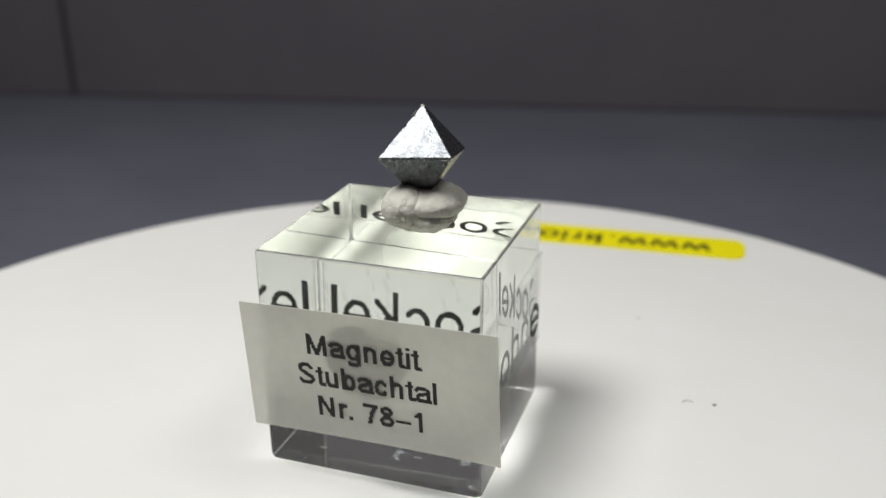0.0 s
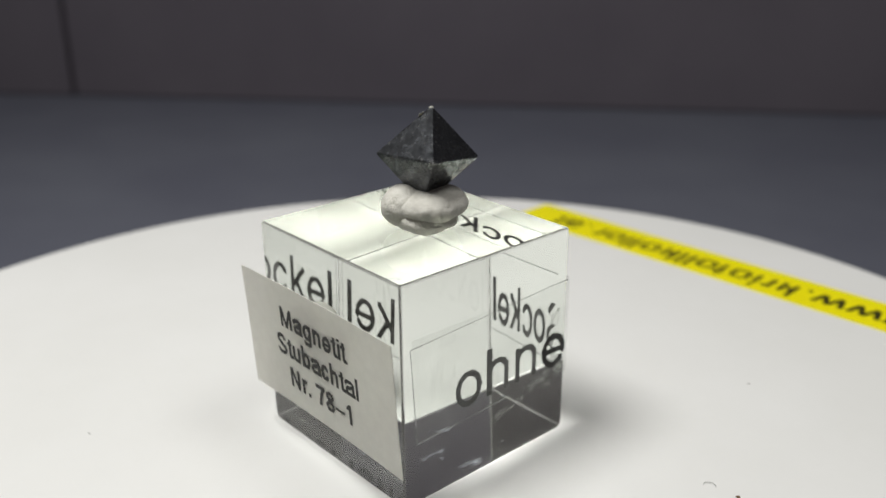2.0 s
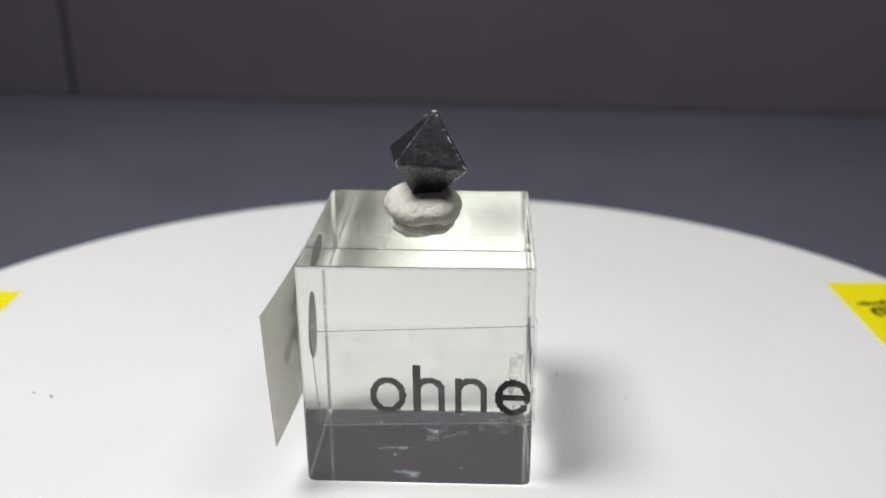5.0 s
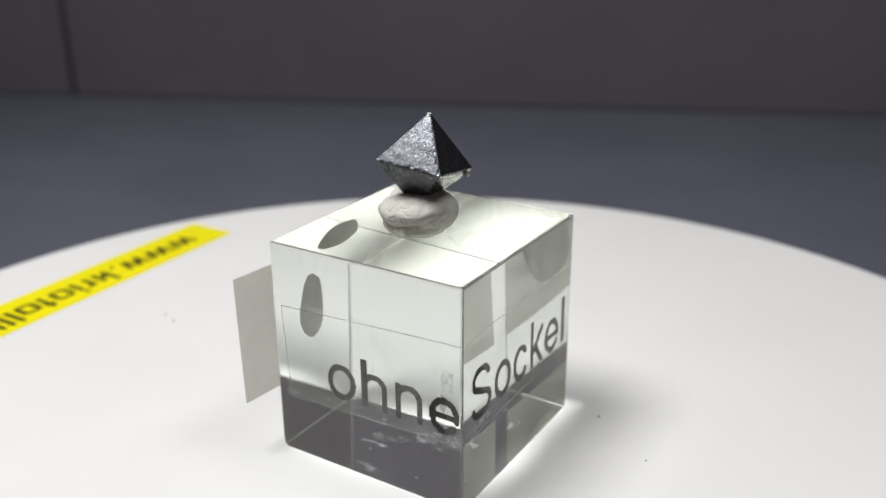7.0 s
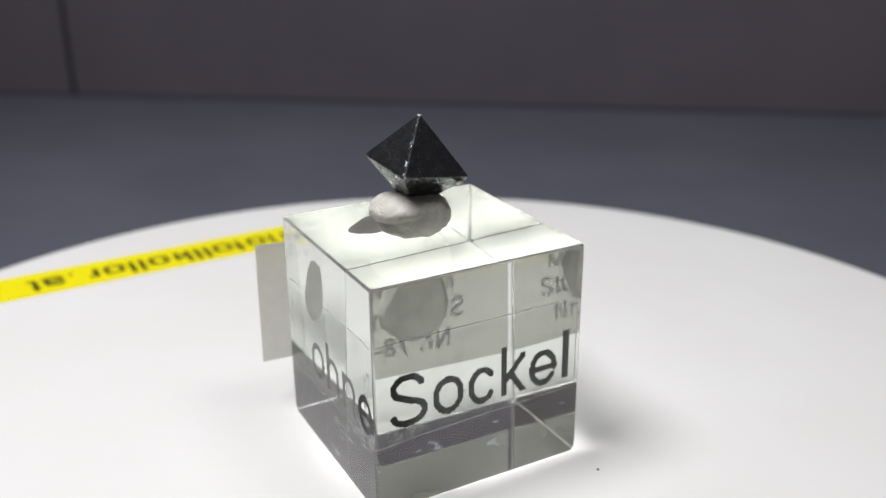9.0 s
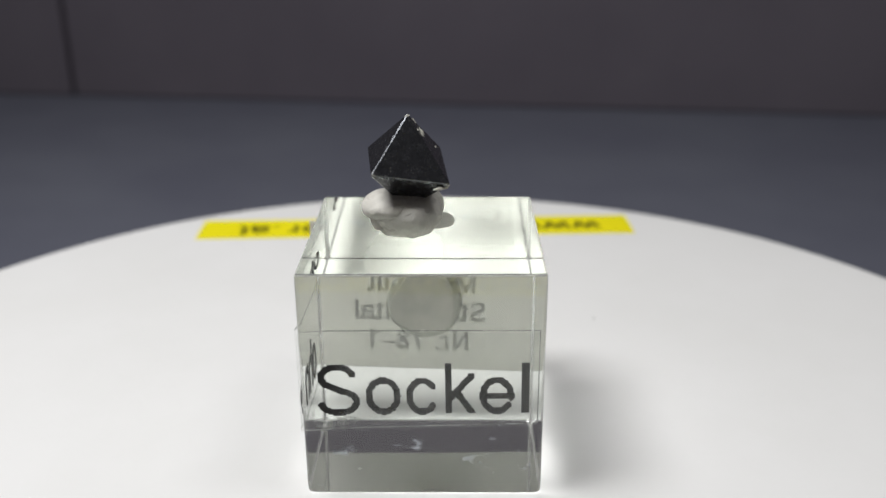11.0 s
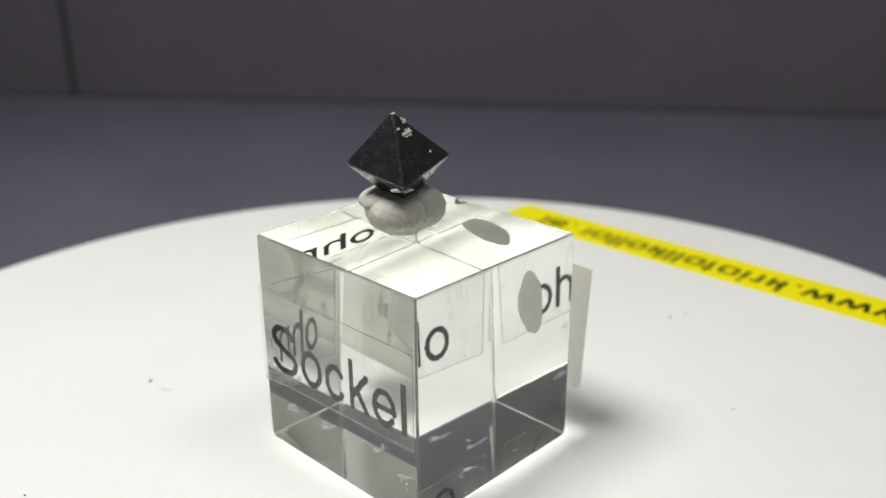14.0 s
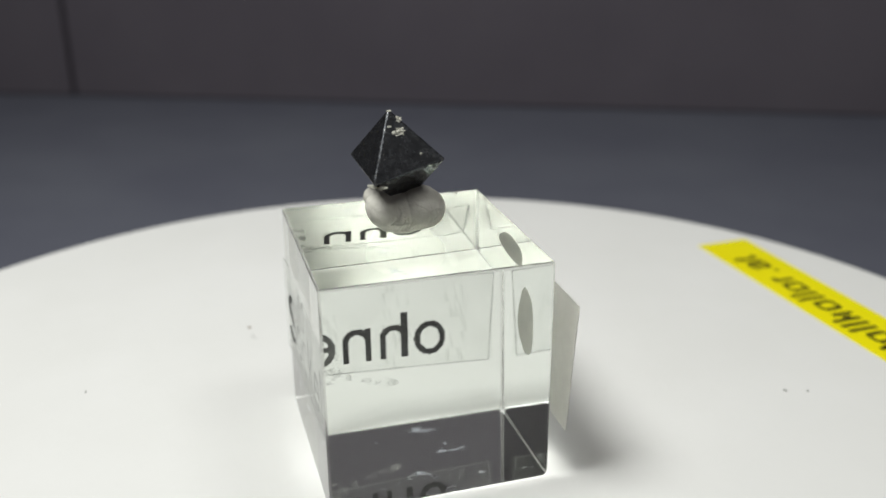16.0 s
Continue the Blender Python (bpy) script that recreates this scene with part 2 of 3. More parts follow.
def lettering(name, body, width, cap, material, parent, place, weight=46, thick=0.02, label="", dot=0.14):
    """Flat letters width mm wide with capitals cap mm high; the baseline starts at the origin of place."""
    bm = bmesh.new()
    x, drawn, left, right = 0.0, [], 1e9, -1e9
    for c in body:
        wide, bars, lines, low, high = strokes(c, weight)
        edges = [e for b in bars for e in (b[0], b[2])] + [q[0] + k * weight for li in lines for q in li for k in (-1, 1)]
        if edges:
            drawn.append((x, bars, lines, low, high, min(edges), max(edges)))
            left, right = min(left, x + min(edges)), max(right, x + max(edges))
        x += wide
    x0, x1 = left, right
    # the label printer's dots: runs of square cells
    cx, cy = dot * (x1 - x0) / width, dot * 718.0 / cap
    for start, bars, lines, low, high, lo, hi in drawn:
        px = (np.arange(math.floor((start + lo) / cx), math.ceil((start + hi) / cx)) + 0.5) * cx
        for row in range(math.floor(low / cy), math.ceil(high / cy)):
            py = (row + 0.5) * cy
            full = np.zeros(len(px), bool)
            if low <= py <= high:
                for b in bars:
                    full |= (px - start >= b[0]) & (px - start <= b[2]) & (b[1] <= py <= b[3])
                for li in lines:
                    for (ax, ay), (bx, by) in zip(li, li[1:]):
                        d2 = max((bx - ax) ** 2 + (by - ay) ** 2, 1e-9)
                        u = np.clip(((px - start - ax) * (bx - ax) + (py - ay) * (by - ay)) / d2, 0, 1)
                        full |= (px - start - ax - u * (bx - ax)) ** 2 + (py - ay - u * (by - ay)) ** 2 <= weight * weight
            k = 0
            while k < len(full):
                if full[k]:
                    e = k
                    while e < len(full) and full[e]:
                        e += 1
                    u0, u1 = px[k] - cx / 2, px[e - 1] + cx / 2
                    bm.faces.new([bm.verts.new((float(a), float(b), 0)) for a, b in ((u0, py - cy / 2), (u1, py - cy / 2), (u1, py + cy / 2), (u0, py + cy / 2))])
                    k = e
                k += 1
    for v in bm.verts:
        v.co.x, v.co.y = (v.co.x - x0) * width / (x1 - x0), v.co.y * cap / 718.0
    solid = bmesh.ops.extrude_face_region(bm, geom=bm.faces[:])
    for v in solid["geom"]:
        if isinstance(v, bmesh.types.BMVert):
            v.co.z += thick
    bmesh.ops.recalc_face_normals(bm, faces=bm.faces)
    bm.transform(place)
    return part(name, bm, material, parent, label)


def axes(origin, u, v):
    """A frame with x along u and y along v."""
    u, v = Vector(u).normalized(), Vector(v).normalized()
    n = u.cross(v).normalized()
    v = n.cross(u)
    m = Matrix((u, v, n)).transposed().to_4x4()
    m.translation = origin
    return m


# ---------- the table and the dark boards behind ----------
TABLE_Z, PLATE_Z = -30.0, -0.38


def table():
    bm = bmesh.new()
    box(bm, -600, -550, TABLE_Z - 28, 600, 640, TABLE_Z)
    ob = part("tabletop", bm, M_TABLE)
    tagged(ob, "blue-grey laminate tabletop under the turntable", "table", kind="structure")


def board(x0, x1, y, thick, lean):
    """A dark board standing on the table, along the line behind the turntable."""
    bm = bmesh.new()
    box(bm, x0, 0, 0, x1, thick, 520)
    bevel(bm, 1.5)
    ob = part("backdrop", bm, M_BACK)
    ob.matrix_world = pose(0.0151, 0.3327 + y * MM, TABLE_Z * MM, lean, 0, -9.9)
    return tagged(ob, "dark grey matt board standing upright on the table", "backdrop", kind="structure")


table()
board(-187.6, 560, 0, 12, 0)
board(-560, -189.4, -0.8, 12, 0)
board(-300, -120, 14, 10, 0)


# ---------- the turntable ----------
def drive_unit():
    bm = bmesh.new()
    turned(bm, [(60, TABLE_Z), (86, TABLE_Z), (88, TABLE_Z + 2), (84, -12), (60, -10.6), (20, -10.4)], 96)
    ob = part("drive_unit", bm, M_BASE, smooth=True)
    return tagged(ob, "black plastic foot of the turntable on the table", "drive unit")


def turntable_plate():
    bm = bmesh.new()
    turned(bm, [(60, -9.9), (103.2, -9.9), (105.5, -9.2), (106.3, -7.5), (106.3, -1.6), (106.0, -0.6), (105.1, -0.1), (103.9, 0.0), (60, 0.0), (4, 0.0)], 256)
    ob = part("turntable_plate", bm, M_PLATE)
    return tagged(ob, "round white matt plastic turntable plate with two yellow tapes", "turntable")


drive_unit()
plate = turntable_plate()


def yellow_tape(start_in, start_out, end_in, end_out, rounded):
    """A printed tape on the plate, from its www end to the other end."""
    s, e = (Vector(start_in) + Vector(start_out)) / 2, (Vector(end_in) + Vector(end_out)) / 2
    wide, long = 11.6, (e - s).length
    u = (e - s).normalized()
    place = axes((*s, 0.0), (u.x, u.y, 0), (-u.y, u.x, 0))
    bm = bmesh.new()
    box(bm, 0, -wide / 2, 0.01, long, wide / 2, 0.14)
    if rounded:
        corners = [ed for ed in bm.edges if abs(ed.verts[0].co.z - ed.verts[1].co.z) > 0.1 and ed.verts[0].co.x < 1]
        bevel(bm, 3.0, 5, corners)
    bm.transform(place)
    ob = part("tape_strip", bm, M_YELLOW, plate, "yellow printed adhesive tape")
    up = Matrix.Translation((0, 0, 0.145))
    lettering("lettering", "www.", 21.6, 5.8, M_INK_TAPE, ob, place @ up @ Matrix.Translation((6.8, -1.8, 0)), 58)
    # the name between becomes plain bars, each letter's strokes: advance, then start, width, low and high end
    x, low, mid, top = 30.0, -1.8, 2.4, 4.0
    forms = {
        "k": (4.55, (0.0, 1.05, low, top), (1.05, 0.9, low + 1.4, low + 3.0), (2.2, 1.1, low, mid)), "r": (3.05, (0.0, 1.05, low, mid), (1.05, 1.0, mid - 0.95, mid)),
        "i": (2.0, (0.0, 1.05, low, mid), (0.0, 1.05, top - 0.9, top)), "t": (2.5, (0.5, 1.05, low, top - 0.4), (-0.1, 2.2, mid - 0.7, mid)), "l": (2.0, (0.0, 1.05, low, top)),
        "m": (5.05, (0.0, 1.05, low + 0.4, mid - 0.4), (3.0, 1.05, low + 0.4, mid - 0.4), (0.6, 2.9, mid - 0.75, mid), (0.6, 2.9, low, low + 0.75)),
    }
    for c in "krimtmllkmllmr":
        step, *marks = forms[c]
        bm = bmesh.new()
        for k, w, a, b in marks:
            box(bm, x + k, a, 0.145, x + k + w, b, 0.165)
        bm.transform(place)
        part("bar", bm, M_INK_TAPE, ob)
        x += step
    lettering("lettering", ".at", 8.8, 5.8, M_INK_TAPE, ob, place @ up @ Matrix.Translation((79.6, -1.8, 0)), 58)


yellow_tape((69.1, 59.3), (71.5, 70.6), (-22.6, 90.1), (-20.0, 101.4), True)
yellow_tape((-71.3, -57.7), (-75.3, -68.4), (19.0, -89.6), (17.2, -100.8), False)

# ---------- the acrylic cube ----------
# the cube's own frame on the plate: side A faces -y, B +x, C +y, D -x
CUBE = pose(-0.000915, 0.001565, 0.00003, 0, 0, -21.515)
HX, HY, HZ, LOW = 15.0, 14.56, 30.25, PLATE_Z


def cube_piece(name, first, last, material, parent):
    """The stretch of the block between two of its outline rings; the pieces close to one block."""
    # height, inset and corner radius of each ring, from the underside up
    rings = [(LOW, 0.17, 1.0), (LOW + 0.04, 0.08, 0.92), (LOW + 0.12, 0.02, 0.8), (LOW + 0.5, 0.0, 0.5), (LOW + 1.3, 0.0, 0.3), (6.5, 0.0, 0.3), (HZ - 0.32, 0.0, 0.3), (HZ - 0.1, 0.07, 0.3), (HZ, 0.3, 0.3)]
    bm = bmesh.new()
    made = []
    for z, inset, r in rings[first:last + 1]:
        ring = []
        for sx, sy, a in ((1, 1, 0), (-1, 1, 90), (-1, -1, 180), (1, -1, 270)):
            for k in range(4):
                b = radians(a + 30 * k)
                ring.append(bm.verts.new((sx * (HX - inset - r) + r * math.cos(b), sy * (HY - inset - r) + r * math.sin(b), z)))
        made.append(ring)
    for a, b in zip(made, made[1:]):
        for i in range(16):
            j = (i + 1) % 16
            f = bm.faces.new((a[i], a[j], b[j], b[i]))
            rim = (i % 4 != 3) or abs(a[0].co.z - b[0].co.z) < 0.25
            f.smooth, f.material_index = rim, 1 if rim else 0
    if first == 0:
        bm.faces.new(made[0][::-1])
    if last == len(rings) - 1:
        bm.faces.new(made[-1])
    return part(name, bm, [material, M_EDGE], parent)


def acrylic_cube():
    ob = cube_piece("acrylic_cube", 5, 7, M_CUBE, None)
    top = cube_piece("top_face", 7, 8, M_CUBE, ob)
    foot = cube_piece("lower_sides", 2, 5, M_CUBE, ob)
    low = cube_piece("base_face", 0, 2, M_CUBE_BASE, ob)
    tagged(low, "scuffed and scratched underside")
    # clear panes, which let the lamps' light down on the plate
    top.visible_shadow = low.visible_shadow = foot.visible_shadow = False
    return tagged(ob, "clear acrylic display cube with scuffed base and lettered film", "display cube")


cube = acrylic_cube()
IN = 0.06


def film_strip(points, n):
    """A hairline along the rim of the clear film, just under the surface of one side."""
    bm = bmesh.new()
    w = 0.07
    for a, b in zip(points, points[1:]):
        a, b = Vector(a), Vector(b)
        d = (b - a).normalized()
        s = Vector(n).cross(d) * w
        k = Vector(n) * 0.012
        vs = [bm.verts.new(q) for q in (a - s - k, a + s - k, b + s - k, b - s - k, a - s + k, a + s + k, b + s + k, b - s + k)]
        for f in ((0, 1, 2, 3), (7, 6, 5, 4), (0, 4, 5, 1), (1, 5, 6, 2), (2, 6, 7, 3), (3, 7, 4, 0)):
            bm.faces.new([vs[i] for i in f])
    return bm


X, Y = HX - IN, HY - IN


def lifted(d):
    """How far the film stands off the block, d mm before its edge."""
    k = max(0.0, min(1.0, (3.6 - d) / 3.6))
    return 0.03 + 0.33 * k * k * (3 - 2 * k)


def film_sheet():
    """The clear film, stuck to sides B and C and bulging round the corner between them."""
    line = [(HX + lifted(HY - y), y) for y in np.linspace(-13.0, HY - 0.2, 40)]
    line += [(HX - 0.2 + 0.56 * math.cos(a), HY - 0.2 + 0.56 * math.sin(a)) for a in np.linspace(0.1, math.pi / 2 - 0.1, 7)]
    line += [(x, HY + lifted(HX - x)) for x in np.linspace(HX - 0.2, -14.3, 40)]
    bm = bmesh.new()
    rows = []
    for k, (x, y) in enumerate(line):
        q = k / (len(line) - 1)
        low = 8.2 + 0.6 * min(1.0, 2 * q) + 0.9 * max(0.0, 2 * q - 1) + 0.12 * math.sin(q * 40)
        rows.append([bm.verts.new((x, y, low + (22.7 - low) * w / 6)) for w in range(7)])
    for a, b in zip(rows, rows[1:]):
        for w in range(6):
            bm.faces.new((a[w], b[w], b[w + 1], a[w + 1]))
    bmesh.ops.solidify(bm, geom=bm.faces[:], thickness=-0.02)
    bmesh.ops.recalc_face_normals(bm, faces=bm.faces)
    return part("clear_film", bm, M_SHEET, cube, "thin clear adhesive film lifting at the corner", True)


film = film_sheet()
film.visible_shadow = False
part("film_rim", film_strip([(X, 11.1, 22.6), (X, -13.2, 21.5), (X, -12.35, 8.15), (X, 11.1, 9.1)], (1, 0, 0)), M_FILM, film)
part("film_rim", film_strip([(11.5, Y, 22.9), (-14.3, Y, 22.95)], (0, 1, 0)), M_FILM, film)
part("film_rim", film_strip([(11.5, Y, 9.3), (-14.3, Y, 10.1), (-14.3, Y, 22.95)], (0, 1, 0)), M_FILM, film)
for z, wave in ((22.65, 0.25), (9.1, 0.12)):
    part("film_rim", film_strip([(HX + lifted(HY - y), y, z + wave * (y - 11.0) / 3.5) for y in (11.0, 12.0, 13.0, 13.8, 14.4)], (1, 0, 0)), M_FILM, film)
    part("film_rim", film_strip([(x, HY + lifted(HX - x), z + wave) for x in (14.8, 14.2, 13.4, 12.4, 11.4)], (0, 1, 0)), M_FILM, film)
# the film is lifted off at the bend round the corner, so the letters there lie outside the block
lettering("lettering", "oh", 9.56, 6.75, M_INK, film, axes((X, -5.95, 10.3), (0, 1, 0.006), (0, 0, 1)), label="black printed letters", dot=0.2)
lettering("lettering", "n", 4.02, 6.75, M_INK, film, axes((X, 4.84, 10.36), (0, 1, 0.006), (0, 0, 1)), label="black printed letters", dot=0.2)
bend = lettering("lettering", "e", 4.50, 6.75, M_INK, film, axes((HX, 9.85, 10.39), (0, 1, 0.006), (0, 0, 1)), label="black printed letters", dot=0.2)
for v in bend.data.vertices:
    v.co.x += (0.02 + 0.5 * lifted(HY - v.co.y / MM)) * MM
bend = lettering("lettering", "S", 5.17, 6.9, M_INK, film, axes((12.95, Y, 11.3), (-1, 0, 0.012), (0, 0, 1)), label="black printed letters", dot=0.2)
for v in bend.data.vertices:
    if v.co.x > 10.0 * MM:
        v.co.y += (IN + lifted(HX - v.co.x / MM)) * MM
lettering("lettering", "ockel", 20.19, 6.9, M_INK, film, axes((7.04, Y, 11.37), (-1, 0, 0.012), (0, 0, 1)), label="black printed letters", dot=0.2)


def glue_patch(place, wide, high, seed):
    """An uneven thin patch of milky glue."""
    bm = bmesh.new()
    rim = []
    for i in range(40):
        a = i / 40 * 2 * math.pi
        k = 1.0 + 0.45 * noise.noise((math.cos(a) * 1.5, math.sin(a) * 1.5, seed)) + 0.25 * noise.noise((math.cos(a) * 5, math.sin(a) * 5, seed))
        rim.append((wide * k * math.cos(a), high * k * math.sin(a)))
    low = [bm.verts.new((x, y, 0)) for x, y in rim]
    top = [bm.verts.new((x, y, 0.01)) for x, y in rim]
    bm.faces.new(top)
    bm.faces.new(low[::-1])
    for i in range(40):
        bm.faces.new((low[i], low[(i + 1) % 40], top[(i + 1) % 40], top[i]))
    bm.transform(place)
    part("glue_patch", bm, M_GLUE, cube, "milky glue under the film")


IN2 = 0.1
glue_patch(axes((HX - IN2, 11.0, 8.8), (0, 1, 0.1), (0, 0, 1)), 3.0, 1.3, 1.0)
glue_patch(axes((HX - IN2, 3.4, 6.9), (0, 1, 0.25), (0, 0, 1)), 2.6, 0.8, 4.0)
glue_patch(axes((HX - IN2, 12.3, 16.6), (0, 1, -0.15), (0, 0, 1)), 0.8, 3.3, 7.0)
glue_patch(axes((HX - IN2, 13.0, 10.3), (0, 1, 0.1), (0, 0, 1)), 1.2, 1.6, 9.0)
glue_patch(axes((11.2, HY - IN2, 10.0), (-1, 0, 0.1), (0, 0, 1)), 2.8, 1.2, 11.0)


# ---------- putty ----------
def lump(bm, centre, radii, turn, rough, seed, scale=0.35, detail=4, crack=0.0):
    vs = bmesh.ops.create_icosphere(bm, subdivisions=detail, radius=1.0)["verts"]
    m = Matrix.Translation(centre) @ turn @ Matrix.Diagonal((*radii, 1))
    for v in vs:
        n = v.co.copy()
        q = m @ v.co
        k = noise.noise(q * scale + Vector((seed, 0, 0))) * rough + noise.noise(q * scale * 3.3 + Vector((0, seed, 0))) * rough * 0.35
        if crack:
            # creases and short cracks of kneaded putty
            w = q + Vector((noise.noise(q * 0.8), noise.noise(q * 0.8 + Vector((9, 0, 0))), 0)) * 0.8
            k -= crack * max(0.0, 1 - abs(noise.noise(w * 0.42 + Vector((seed, seed, 0)))) / 0.045) * max(0.0, min(1.0, 0.5 + 2 * noise.noise(q * 0.5 + Vector((0, 0, seed)))))
            k += 0.35 * crack * noise.noise(q * 2.6 + Vector((0, seed, 4))) * max(0.0, min(1.0, 1.6 - 0.35 * q.z))
        v.co = q + (turn @ n) * k
    return vs


def putty_ball():
    bm = bmesh.new()
    lump(bm, (0.1, 0.0, 1.7), (4.35, 4.3, 1.9), Matrix(), 0.45, 3.1, detail=6, crack=0.25)
    lump(bm, (1.15, 0.3, 3.85), (4.65, 4.5, 2.1), pose(0, 0, 0, 3, -3, 58), 0.35, 8.7, 0.3, 6, 0.13)
    lump(bm, (-1.9, -1.75, 3.1), (3.3, 3.3, 2.95), pose(0, 0, 0, 0, 6, 12), 0.3, 12.2, 0.3, 6, 0.13)
    lump(bm, (-0.6, 1.45, 3.15), (4.25, 3.75, 2.75), pose(0, 0, 0, 4, 0, 10), 0.32, 21.4, 0.3, 6, 0.15)
    for v in bm.verts:
        if v.co.z < -0.05:
            v.co.z = -0.05
    ob = part("putty_ball", bm, M_PUTTY, smooth=True)
    return tagged(ob, "folded lump of grey mounting putty on the acrylic cube", "putty")


PUTTY = (2.5, 0.1, HZ)
putty = putty_ball()


def putty_pad():
    bm = bmesh.new()
    lump(bm, (0, 0, 0), (5.3, 2.6, 5.6), Matrix(), 0.4, 5.5, 0.3, 5)
    for v in bm.verts:
        v.co.y = max(-1.25, min(1.33, v.co.y))
        # it narrows towards the paper and sits higher there
        k = max(0.0, -v.co.y / 1.25)
        v.co.x, v.co.z = v.co.x * (1 - 0.2 * k) - 1.1 * k, v.co.z * (1 - 0.2 * k) + 1.3 * k
    ob = part("putty_pad", bm, M_PAD, smooth=True)
    return tagged(ob, "flat round pad of grey putty between cube and paper label", "putty")


PAD = (0.3, -15.85, 17.9)
pad = putty_pad()


# ---------- the paper label ----------
LABEL = axes((1.25, -17.25, 15.73), (33.98, -0.95, 0.76), (0.0, -0.86, 17.9))


def paper_label():
    bm = bmesh.new()
    nx, w, h, t = 16, 34.0, 18.0, 0.13
    grid = {}
    for k in (0, 1):
        for i in range(nx + 1):
            for j in range(9):
                x, y = (i / nx - 0.5) * w, (j / 8 - 0.5) * h
                bend = 0.0010 * x * x - 0.06 + 0.02 * math.sin(y * 0.4 + x * 0.1)
                grid[k, i, j] = bm.verts.new((x, y, bend + k * t))
    for i in range(nx):
        for j in range(8):
            bm.faces.new([grid[1, i, j], grid[1, i + 1, j], grid[1, i + 1, j + 1], grid[1, i, j + 1]])
            bm.faces.new([grid[0, i, j + 1], grid[0, i + 1, j + 1], grid[0, i + 1, j], grid[0, i, j]])
    for i in range(nx):
        bm.faces.new([grid[0, i, 0], grid[0, i + 1, 0], grid[1, i + 1, 0], grid[1, i, 0]])
        bm.faces.new([grid[1, i, 8], grid[1, i + 1, 8], grid[0, i + 1, 8], grid[0, i, 8]])
    for j in range(8):
        bm.faces.new([grid[1, 0, j], grid[1, 0, j + 1], grid[0, 0, j + 1], grid[0, 0, j]])
        bm.faces.new([grid[0, nx, j], grid[0, nx, j + 1], grid[1, nx, j + 1], grid[1, nx, j]])
    ob = part("paper_label", bm, M_PAPER)
    tagged(ob, "white paper label with black print, stuck before the cube", "label")
    for body, x, y, w, h in (("Magnetit", -8.15, 2.8, 15.5, 2.95), ("Stubachtal", -9.7, -1.64, 18.8, 3.0), ("Nr. 78\u20131", -7.35, -6.06, 14.4, 2.95)):
        lettering("lettering", body, w, h, M_INK, ob, Matrix.Translation((x, y, 0.16)), 63, label="black printed line", dot=0.17)
    return ob


label = paper_label()


# ---------- the crystal ----------
def crystal():
    """An octahedron with slightly blunt corners and a rough skin."""
    c = Vector((2.04, 0.92, 39.93))
    ring = [Vector(q) - c for q in ((-2.1, -4.5, 40.5), (7.4, -2.9, 40.9), (6.3, 6.15, 39.8), (-3.45, 5.15, 38.3))]
    top = Vector((1.85, 1.87, 46.5)) - c
    low = -top
    bm = bmesh.new()
    # each of the eight sides a little inside its corners: the hull between them gives blunt edges and corners
    pts = []
    for k in range(4):
        for tip in (top, low):
            side = (ring[k], ring[(k + 1) % 4], tip)
            mid = sum(side, Vector()) / 3
            pts += [q + (mid - q) * 0.05 for q in side]
    for q in pts:
        bm.verts.new(q)
    bmesh.ops.convex_hull(bm, input=bm.verts[:])
    bmesh.ops.dissolve_limit(bm, angle_limit=radians(3), verts=bm.verts[:], edges=bm.edges[:])
    bmesh.ops.triangulate(bm, faces=bm.faces[:])
    for _ in range(5):
        long = [e for e in bm.edges if e.calc_length() > 0.36]
        if long:
            bmesh.ops.subdivide_edges(bm, edges=long, cuts=1)
            bmesh.ops.triangulate(bm, faces=bm.faces[:])
    bm.normal_update()
    for v in bm.verts:
        sharp = 1.0 - min((f.normal.dot(v.normal) for f in v.link_faces), default=1.0)
        k = noise.noise(v.co * 0.8) * 0.012 + noise.noise(v.co * 4.0) * 0.008
        if sharp > 0.05:
            k -= max(0.0, noise.noise(v.co * 1.9 + Vector((7, 0, 0)))) * 0.13
        v.co += v.normal * k
    ob = part("magnetite_crystal", bm, M_CRYSTAL)
    tagged(ob, "dark metallic octahedral magnetite crystal held in grey putty", "crystal")
    # thin pale crust on the side above D and at the corner between C and D
    n = (ring[0] - ring[3]).cross(top - ring[3]).normalized()
    n = n if n.dot(ring[0] + ring[3] + top) > 0 else -n
    u = (ring[0] - ring[3]).normalized()
    face = axes((0, 0, 0), u, n.cross(u))
    base = (ring[0] + ring[3]) / 2
    rise = top - base
    for a, h, size, seed in ((0.4, 0.62, (0.85, 0.45, 0.05), 1.0), (0.9, 0.80, (0.35, 0.4, 0.05), 2.0), (-0.6, 0.74, (0.25, 0.2, 0.04), 3.0), (2.2, 0.2, (0.2, 0.12, 0.04), 5.0)):
        bm = bmesh.new()
        lump(bm, base + u * a + rise * h, size, face, 0.75 * size[1], seed, 3.5, 4)
        part("crust_patch", bm, M_CRUST, ob, "pale mineral crust")
    bm = bmesh.new()
    lump(bm, top * 0.958, (0.3, 0.3, 0.08), Matrix(), 0.14, 9.0, 4.0, 3)
    part("crust_patch", bm, M_CRUST, ob, "pale mineral crust")
    bm = bmesh.new()
    lump(bm, ring[3] * 0.88 + Vector((0.35, -0.2, -0.75)), (0.5, 1.5, 0.3), pose(0, 0, 0, 0, 0, -40), 0.25, 4.0, 1.6, 3)
    part("crust_patch", bm, M_CRUST, ob, "pale mineral crust")
    return ob


CRYSTAL = (2.04, 0.92, 39.93)
stone = crystal()


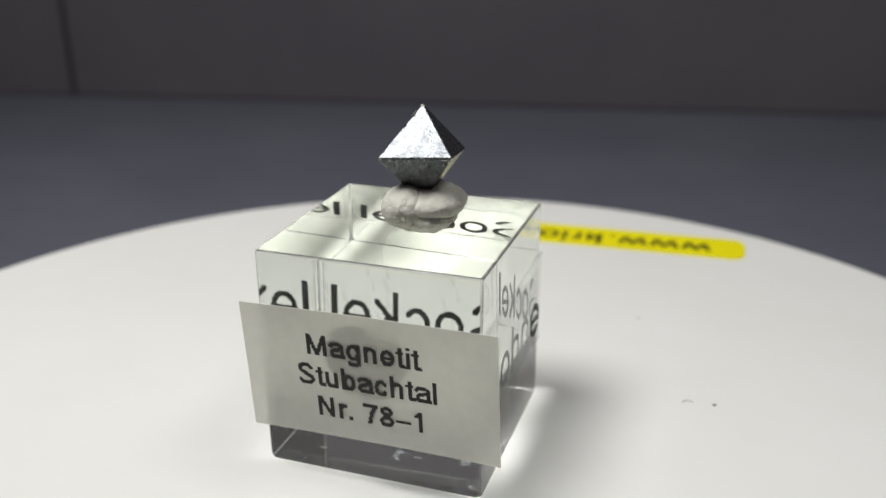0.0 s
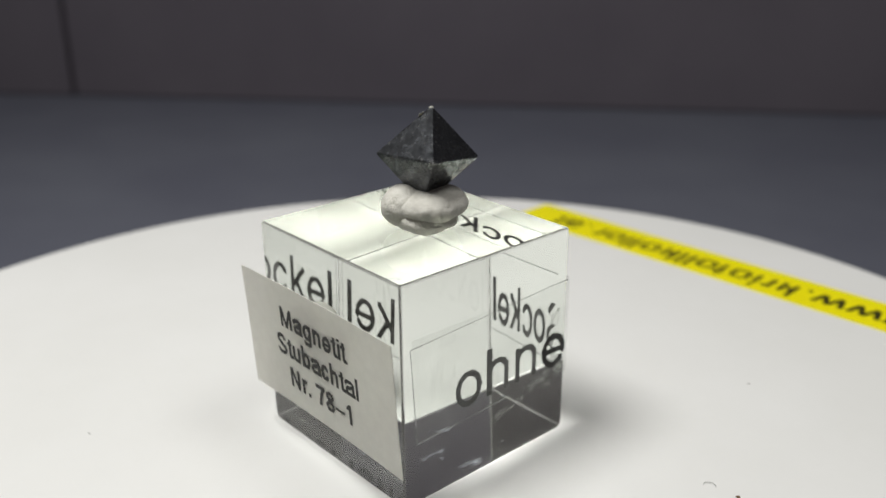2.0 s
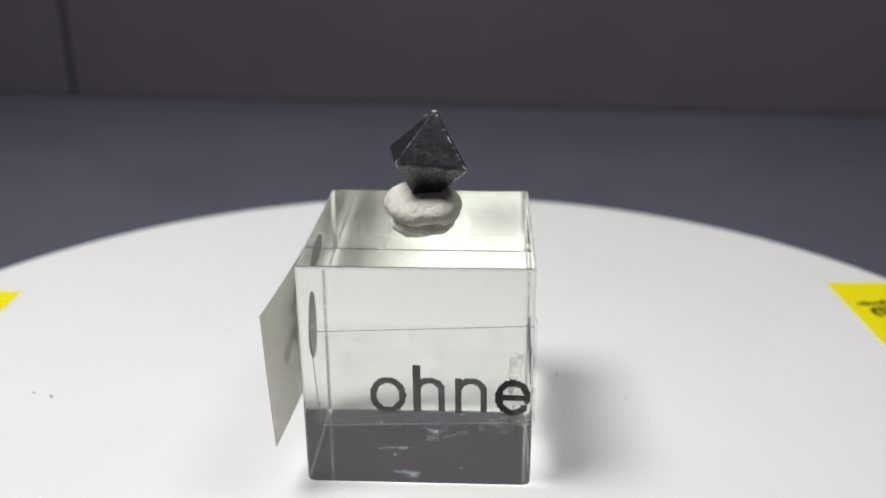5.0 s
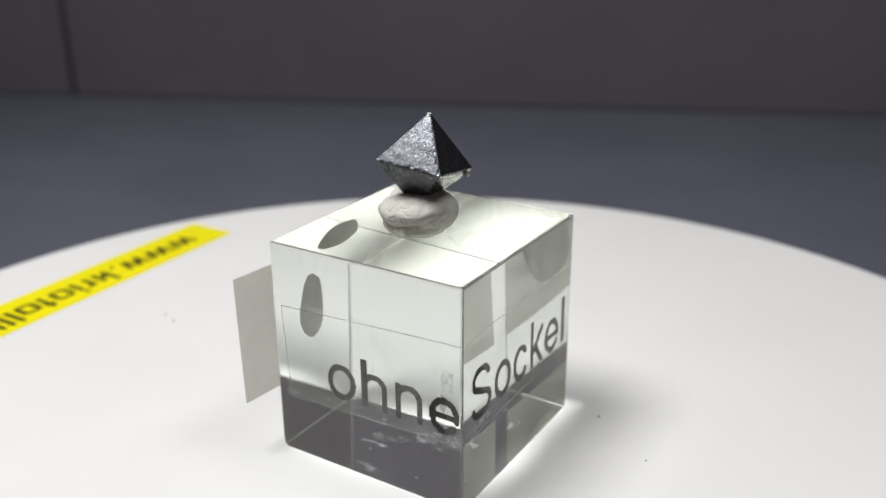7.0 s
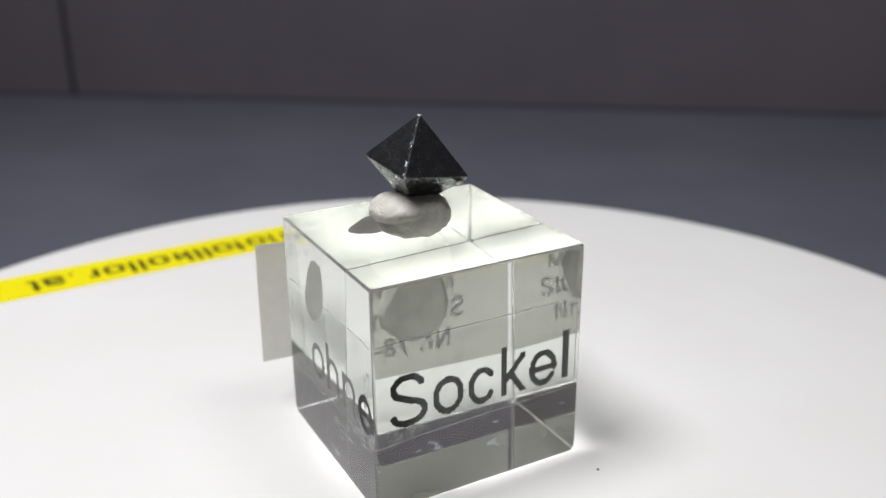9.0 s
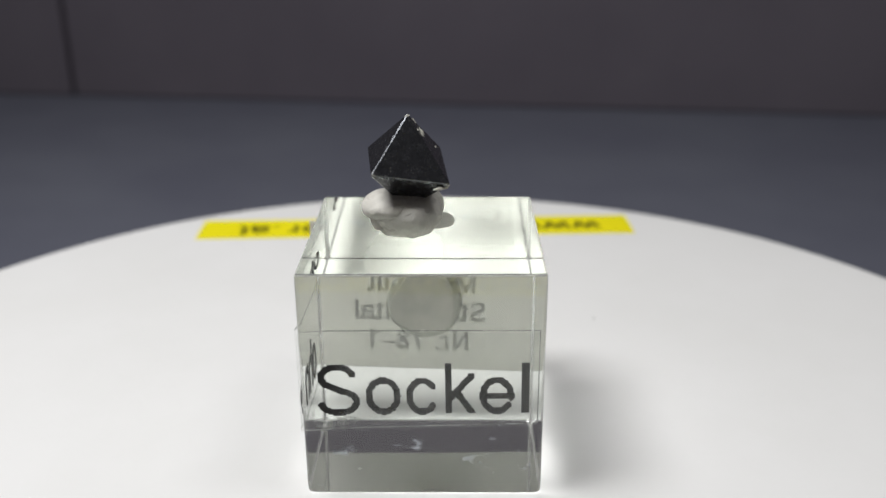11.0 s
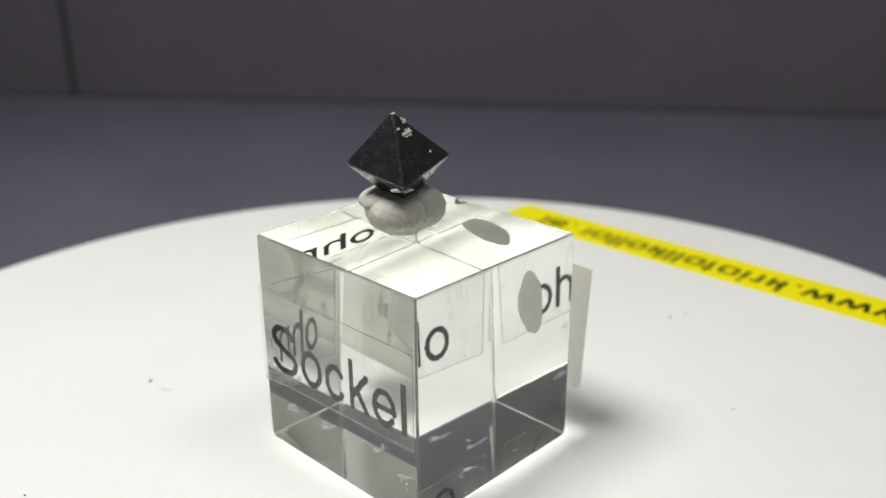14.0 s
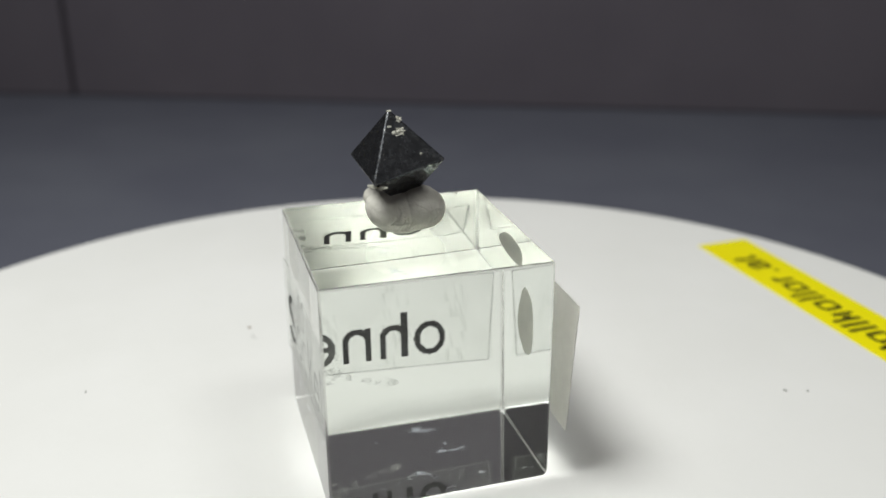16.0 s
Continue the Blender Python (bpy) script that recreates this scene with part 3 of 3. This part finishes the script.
# ---------- grains and fibres on the plate ----------
def grain(size, material, seed, what):
    bm = bmesh.new()
    lump(bm, (0, 0, size * 0.3), (size, size * 0.7, size * 0.4), Matrix(), size * 0.4, seed, 2.0 / size, 2)
    return tagged(part("dust_grain", bm, material), what, "dust", "grains on the plate")


def fibre(length, material, what):
    bm = bmesh.new()
    ring = []
    for i in range(13):
        a = i / 12 * math.pi * 1.1
        q = Vector((length * 0.5 * math.cos(a), length * 0.35 * math.sin(a), 0.09 + 0.1 * math.sin(a)))
        ring.append([bm.verts.new(q + Vector((0.05 * math.cos(b) * math.cos(a), 0.05 * math.cos(b) * math.sin(a), 0.05 * math.sin(b)))) for b in (0, 2.09, 4.19)])
    for a, b in zip(ring, ring[1:]):
        for i in range(3):
            bm.faces.new((a[i], a[(i + 1) % 3], b[(i + 1) % 3], b[i]))
    return tagged(part("fibre", bm, material), what, "dust", "grains on the plate")


LOOSE = [
    (grain(0.32, M_RUST, 1.0, "tiny brown grain on the white plate"), (44.6, 3.7)),
    (grain(0.22, M_DUST, 2.0, "tiny dark grain on the white plate"), (-7.5, 25.6)),
    (grain(0.16, M_DUST, 3.0, "tiny dark grain on the white plate"), (2.8, 32.3)),
    (grain(0.34, M_FIBRE, 4.0, "tiny grey grain on the white plate"), (-27.0, -50.5)),
    (grain(0.26, M_FIBRE, 5.0, "tiny grey grain on the white plate"), (-29.2, -53.1)),
    (grain(0.18, M_DUST, 6.0, "tiny dark grain on the white plate"), (40.3, 34.1)),
    (grain(0.2, M_FIBRE, 7.0, "tiny grey grain on the white plate"), (-41.4, -22.4)),
    (fibre(1.6, M_FIBRE, "short grey curled fibre on the white plate"), (40.8, 4.6)),
]


# ---------- the turn of the plate with all that it carries ----------
def motions():
    def turn(t):
        return pose(0, 0, 0, 0, 0, -(14.6545 * t - 0.00939 * (t - 8.0) ** 2))

    def at(x, y, z):
        return Matrix.Translation((x * MM, y * MM, z * MM))

    label_place = LABEL.copy()
    label_place.translation = LABEL.translation * MM
    carried = [(plate, at(0, 0, PLATE_Z)), (cube, CUBE), (putty, CUBE @ at(*PUTTY)), (pad, CUBE @ at(*PAD)), (label, CUBE @ label_place), (stone, CUBE @ at(*CRYSTAL))]
    carried += [(ob, at(x, y, PLATE_Z)) for ob, (x, y) in LOOSE]
    times = [i * 0.25 for i in range(65)]
    for ob, home in carried:
        walk(ob, [(t, turn(t) @ home) for t in times])


motions()
